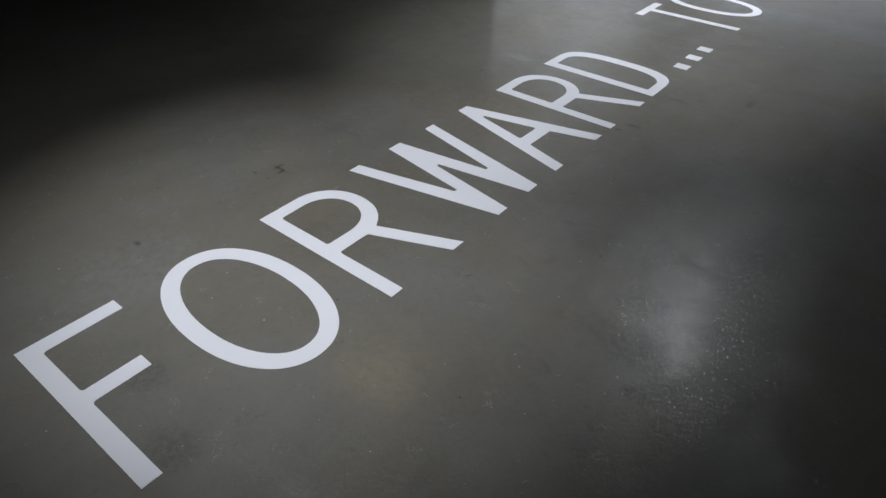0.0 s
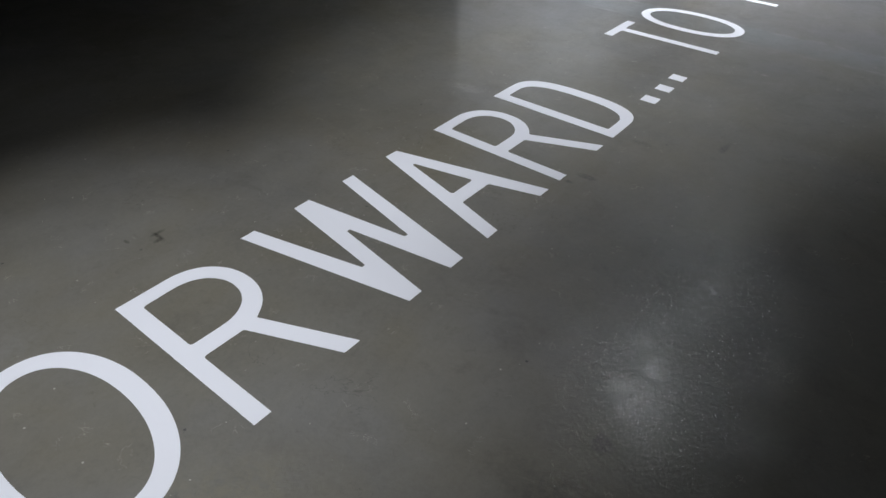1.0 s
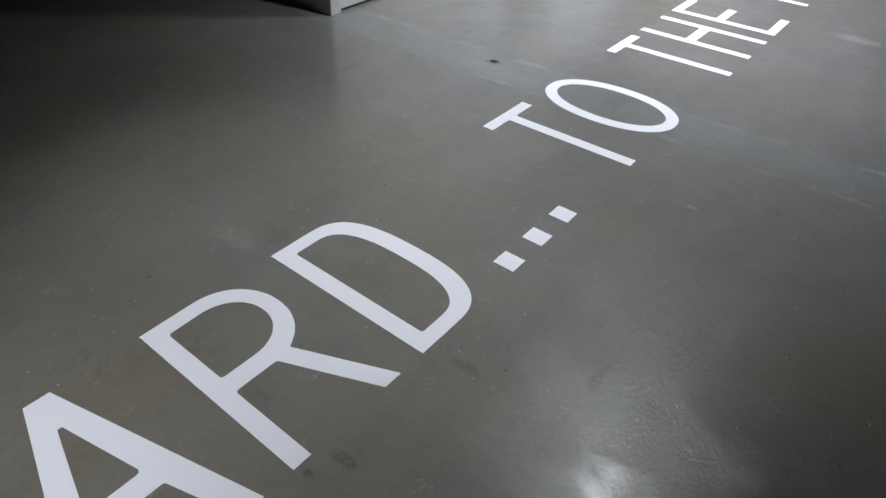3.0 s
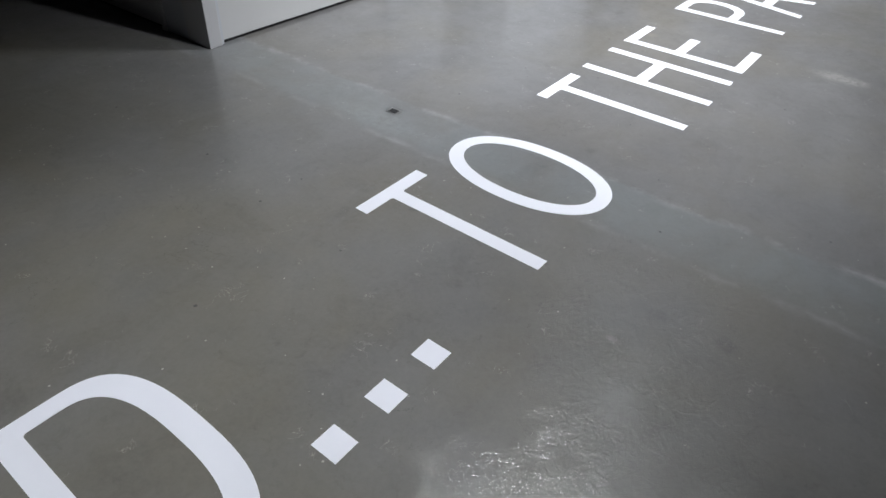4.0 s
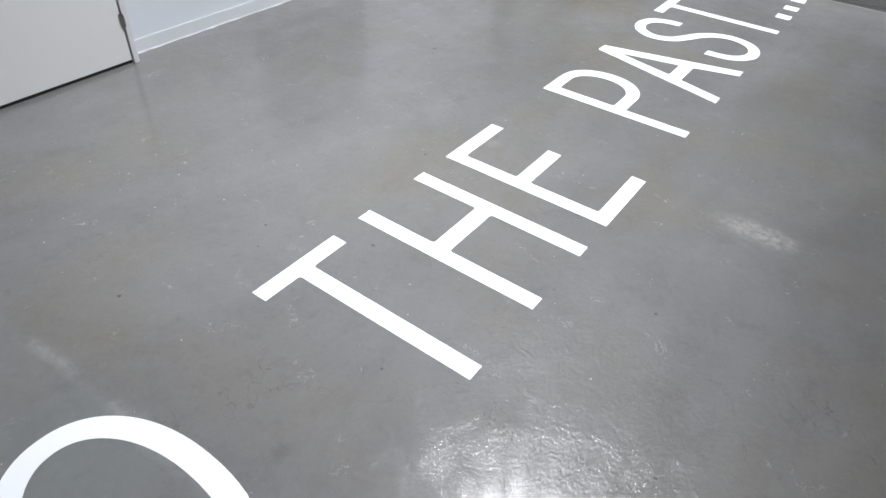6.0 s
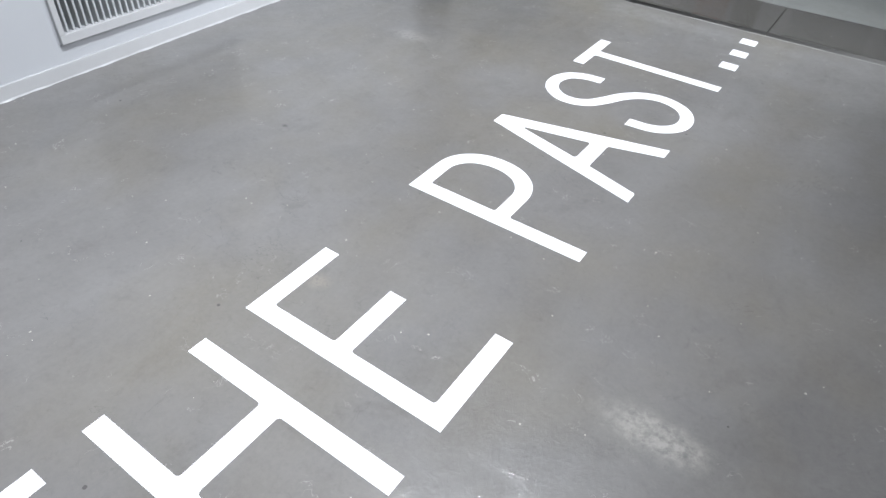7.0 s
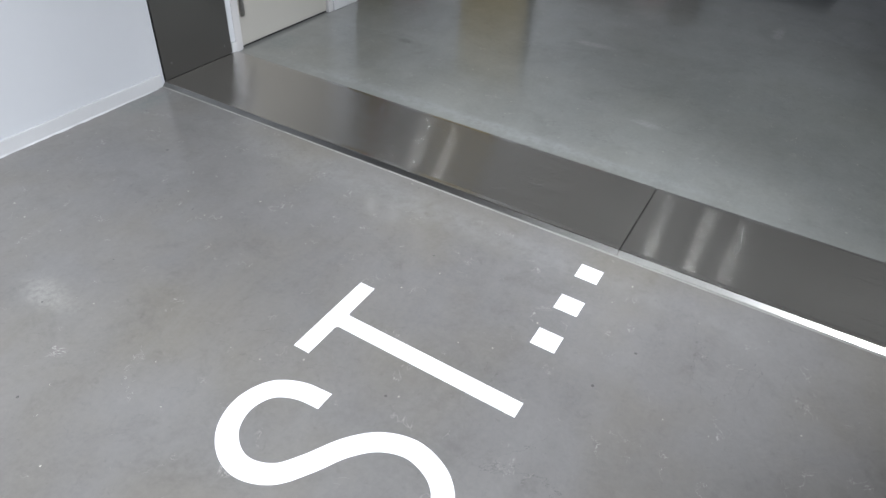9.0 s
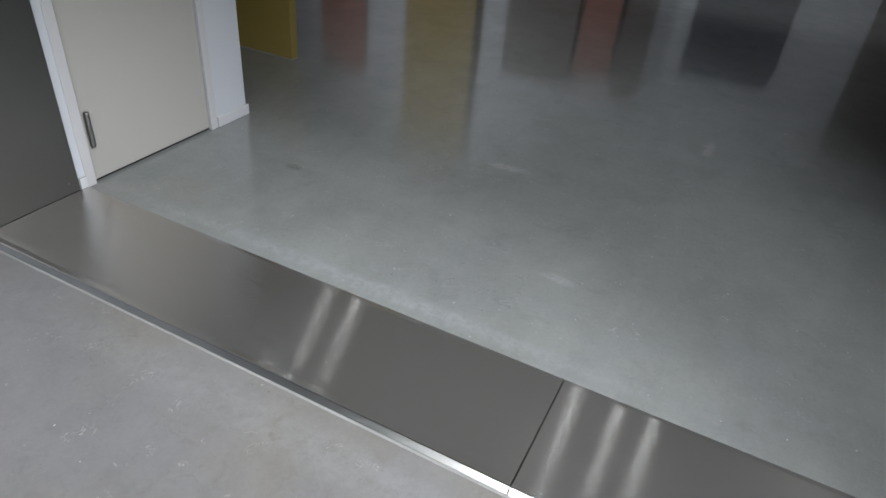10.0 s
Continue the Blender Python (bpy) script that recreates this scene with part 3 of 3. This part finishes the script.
def ribbon(line, half, steps=8):
    """A stroke of even width along a smooth line through the given points."""
    pts = [Vector(p) for p in line]
    ends = [pts[0] * 2 - pts[1], *pts, pts[-1] * 2 - pts[-2]]
    fine = []
    for i in range(1, len(ends) - 2):
        a, b, c, d = ends[i - 1 : i + 3]
        for k in range(steps):
            t = k / steps
            fine.append(0.5 * (2 * b + (c - a) * t + (2 * a - 5 * b + 4 * c - d) * t * t + (3 * b - a - 3 * c + d) * t**3))
    fine.append(pts[-1])
    one, two = [], []
    for i, p in enumerate(fine):
        way = (fine[min(i + 1, len(fine) - 1)] - fine[max(i - 1, 0)]).normalized()
        if i in (0, len(fine) - 1):
            way = Vector((0, 1 if i == 0 else 1))
        side = Vector((-way.y, way.x)) * half
        one.append(tuple(p + side))
        two.append(tuple(p - side))
    return one + two[::-1]


def glyph(kind):
    """The outlines of one capital, outer first."""
    h, s, f = CAP, STEM, FILLET
    if kind == "F":
        return [loop_of([(0, 0), (s, 0), (s, 0.370, f), (0.255, 0.370), (0.255, 0.433), (s, 0.433, f), (s, 0.680, f), (0.333, 0.680), (0.333, h), (0, h)])]
    if kind == "E":
        return [loop_of([(0, 0), (0.376, 0), (0.376, s), (s, s, f), (s, 0.366, f), (0.326, 0.366), (0.326, 0.430), (s, 0.430, f), (s, 0.680, f), (0.357, 0.680), (0.357, h), (0, h)])]
    if kind == "H":
        w, a, b = 0.388, 0.372, 0.441
        return [loop_of([(0, 0), (s, 0), (s, a, f), (w - s, a, f), (w - s, 0), (w, 0), (w, h), (w - s, h), (w - s, b, f), (s, b, f), (s, h), (0, h)])]
    if kind == "T":
        return [loop_of([(0.146, 0), (0.146 + s, 0), (0.146 + s, 0.680, f), (0.366, 0.680), (0.366, h), (0, h), (0, 0.680), (0.146, 0.680, f)])]
    if kind == "O":
        return [oval(0.008, h / 2, 0.235, h / 2 + 0.007, 2.15), oval(0.008, h / 2, 0.169, h / 2 - 0.057, 2.1)]
    if kind == "D":
        return [[(0, 0), *bow(0.18, 0.391, 0, h, 2.75), (0, h)], loop_of([(s + 0.006, 0.060, f), *bow(0.165, 0.313, 0.060, h - 0.060, 2.65), (s + 0.006, h - 0.060, f)])]
    if kind == "P":
        return [[*loop_of([(s, 0.319, f), (0.14, 0.319), (0.14, h), (0, h), (0, 0), (s, 0)])[:7], *bow(0.195, 0.382, 0.319, h, 2.1), (0, h), (0, 0), (s, 0)],
                loop_of([(s + 0.003, 0.383, f), *bow(0.185, 0.310, 0.384, 0.682, 2.1), (s + 0.003, 0.680, f)])]
    if kind == "R":
        top = bow(0.20, 0.396, 0.330, h + 0.004, 2.1)
        start = next(i for i, p in enumerate(top) if p[1] > 0.350)
        return [[(0, 0), (s, 0), *loop_of([(s, 0), (s, 0.330, f), (0.217, 0.330)])[1:7], *loop_of([(s, 0.330), (0.217, 0.330, f), (0.357, 0)])[1:7], (0.357, 0), (0.427, 0), (0.281, 0.343), *top[start:], (0, h)],
                loop_of([(s + 0.003, 0.401, f), *bow(0.185, 0.334, 0.401, 0.684, 2.1), (s + 0.003, 0.680, f)])]
    if kind == "W":
        return [loop_of([(0, h), (0.066, h), (0.189, 0.211, 0.010), (0.271, h), (0.353, h), (0.431, 0.211, 0.010), (0.549, h), (0.616, h), (0.465, 0), (0.389, 0), (0.309, 0.51, 0.009), (0.221, 0), (0.154, 0)])]
    if kind == "A":
        return [loop_of([(0, 0), (0.070, 0), (0.138, 0.231, f), (0.331, 0.231, f), (0.399, 0), (0.469, 0), (0.283, h), (0.207, h)]),
                loop_of([(0.159, 0.304, f), (0.312, 0.304, f), (0.2415, 0.626, 0.008)])]
    if kind == "S":
        line = [(0.350, 0.514), (0.338, 0.606), (0.294, 0.680), (0.212, 0.711), (0.128, 0.690), (0.072, 0.630), (0.056, 0.556), (0.088, 0.477), (0.160, 0.421), (0.255, 0.365), (0.324, 0.295), (0.355, 0.205), (0.337, 0.118), (0.292, 0.060), (0.222, 0.029), (0.143, 0.034), (0.083, 0.078), (0.049, 0.145), (0.039, 0.250)]
        return [ribbon(line, 0.0325)]
    return [[(0, 0), (0.083, 0), (0.083, 0.090), (0, 0.090)]]


made_glyphs = {}


def letter(kind, along):
    """A vinyl letter on the floor: u runs along +y, v towards -x."""
    if kind not in made_glyphs:
        curve = bpy.data.curves.new("floor_letter", "CURVE")
        curve.dimensions, curve.fill_mode = "2D", "BOTH"
        for outline in glyph(kind):
            clean = [p for i, p in enumerate(outline) if (Vector(p) - Vector(outline[i - 1])).length > 2e-4]
            spline = curve.splines.new("POLY")
            spline.points.add(len(clean) - 1)
            for q, p in zip(spline.points, clean):
                q.co = (p[0] * 1.03 + p[1] * 0.018, p[1] * 1.014, 0, 1)
            spline.use_cyclic_u = True
        curve.extrude = 0.0004
        tool = new("floor_letter", curve)
        mesh = bpy.data.meshes.new_from_object(tool.evaluated_get(bpy.context.evaluated_depsgraph_get()))
        bpy.data.objects.remove(tool)
        mesh.materials.clear()
        mesh.materials.append(VINYL)
        made_glyphs[kind] = mesh
    ob = new("floor_dot" if kind == "." else "floor_letter", made_glyphs[kind])
    ob.matrix_world = Matrix(((0, -1, 0, BASELINE), (1, 0, 0, along), (0, 0, 1, 0.0005), (0, 0, 0, 1)))
    what = "square white vinyl full stop" if kind == "." else f"white vinyl capital letter {kind}"
    return tagged(ob, label=f"{what} stuck flat on the concrete floor", category="floor dot" if kind == "." else "floor letter", group="lettering on the floor")


TEXT = [("F", 0.483), ("O", 1.119), ("R", 1.480), ("W", 2.013), ("A", 2.658), ("R", 3.241), ("D", 3.788), (".", 4.318), (".", 4.522), (".", 4.727),
        ("T", 5.172), ("O", 5.849), ("T", 6.553), ("H", 7.063), ("E", 7.620), ("P", 8.472), ("A", 8.914), ("S", 9.482), ("T", 9.965), (".", 10.427), (".", 10.636), (".", 10.845)]
for kind, along in TEXT:
    letter(kind, along)

# ---- beyond: panels of an exhibition ----


def panel(x0, x1, y, z0, z1, material, label, deep=0.08):
    ob = base("display_panel", label=label, category="display panel")
    part("board", block(x0, x1, y, y + deep, z0, z1, bevel=0.004), material, ob)
    part("plinth", block(x0, x1 + 0.004, y - 0.006, y + deep, 0.0005, z0, bevel=0.003), SEALANT, ob, "thin pale foot strip")


panel(-6.6, -4.15, 13.90, 0.012, 2.6, OCHRE, "tall ochre display panel standing on the concrete floor")
for x0, x1, top, paint, what in (
    (-9.6, -8.5, 3.3, RED, "dull red"),
    (-7.5, -5.95, 4.7, OCHRE, "ochre"),
    (-5.3, -3.95, 2.5, UMBER, "brown"),
    (-3.85, -3.2, 2.2, RED, "dull red"),
    (-3.1, -2.6, 2.5, UMBER, "brown"),
    (-1.98, -0.55, 1.75, NAVY, "blue-black"),
    (0.55, 2.6, 2.6, UMBER, "brown"),
):
    panel(x0, x1, 21.7, 0.02, top, paint, f"tall {what} display panel standing on the concrete floor")


def lens_material(glow):
    m, nt, bsdf = nodes_of("lamp_lens")
    bsdf.inputs["Base Color"].default_value = (0.8, 0.8, 0.8, 1)
    bsdf.inputs["Roughness"].default_value = 0.2
    bsdf.inputs["Emission Color"].default_value = (0.9, 0.95, 1.0, 1)
    bsdf.inputs["Emission Strength"].default_value = glow
    return m


def spotlight(eye, target, glow):
    ob = base("unseen_ceiling_spot", label="unseen black cylindrical spotlight hung from the ceiling", category="spotlight")
    e, way = Vector(eye), (Vector(target) - Vector(eye)).normalized()
    if glow:
        way = Vector((0, 0, -1))
    part("housing", rod(e - way * 0.24, e - way * 0.03, 0.07, 24, bevel=0.006), BLACK, ob)
    top = e - way * 0.15
    part("stem", rod(top, (top.x, top.y, CEIL - 0.02), 0.012, 12), BLACK, ob)
    part("rose", rod((top.x, top.y, CEIL - 0.025), (top.x, top.y, CEIL), 0.05, 20), BLACK, ob)
    if glow:
        part("lens", rod(e - way * 0.03, e - way * 0.02, 0.05, 24), lens_material(glow), ob, "glowing lens")


# Each gets an unseen fixture, the added lamps included.
for eye, target, watts, cone, glow in LAMPS:
    spotlight(eye, target, glow)
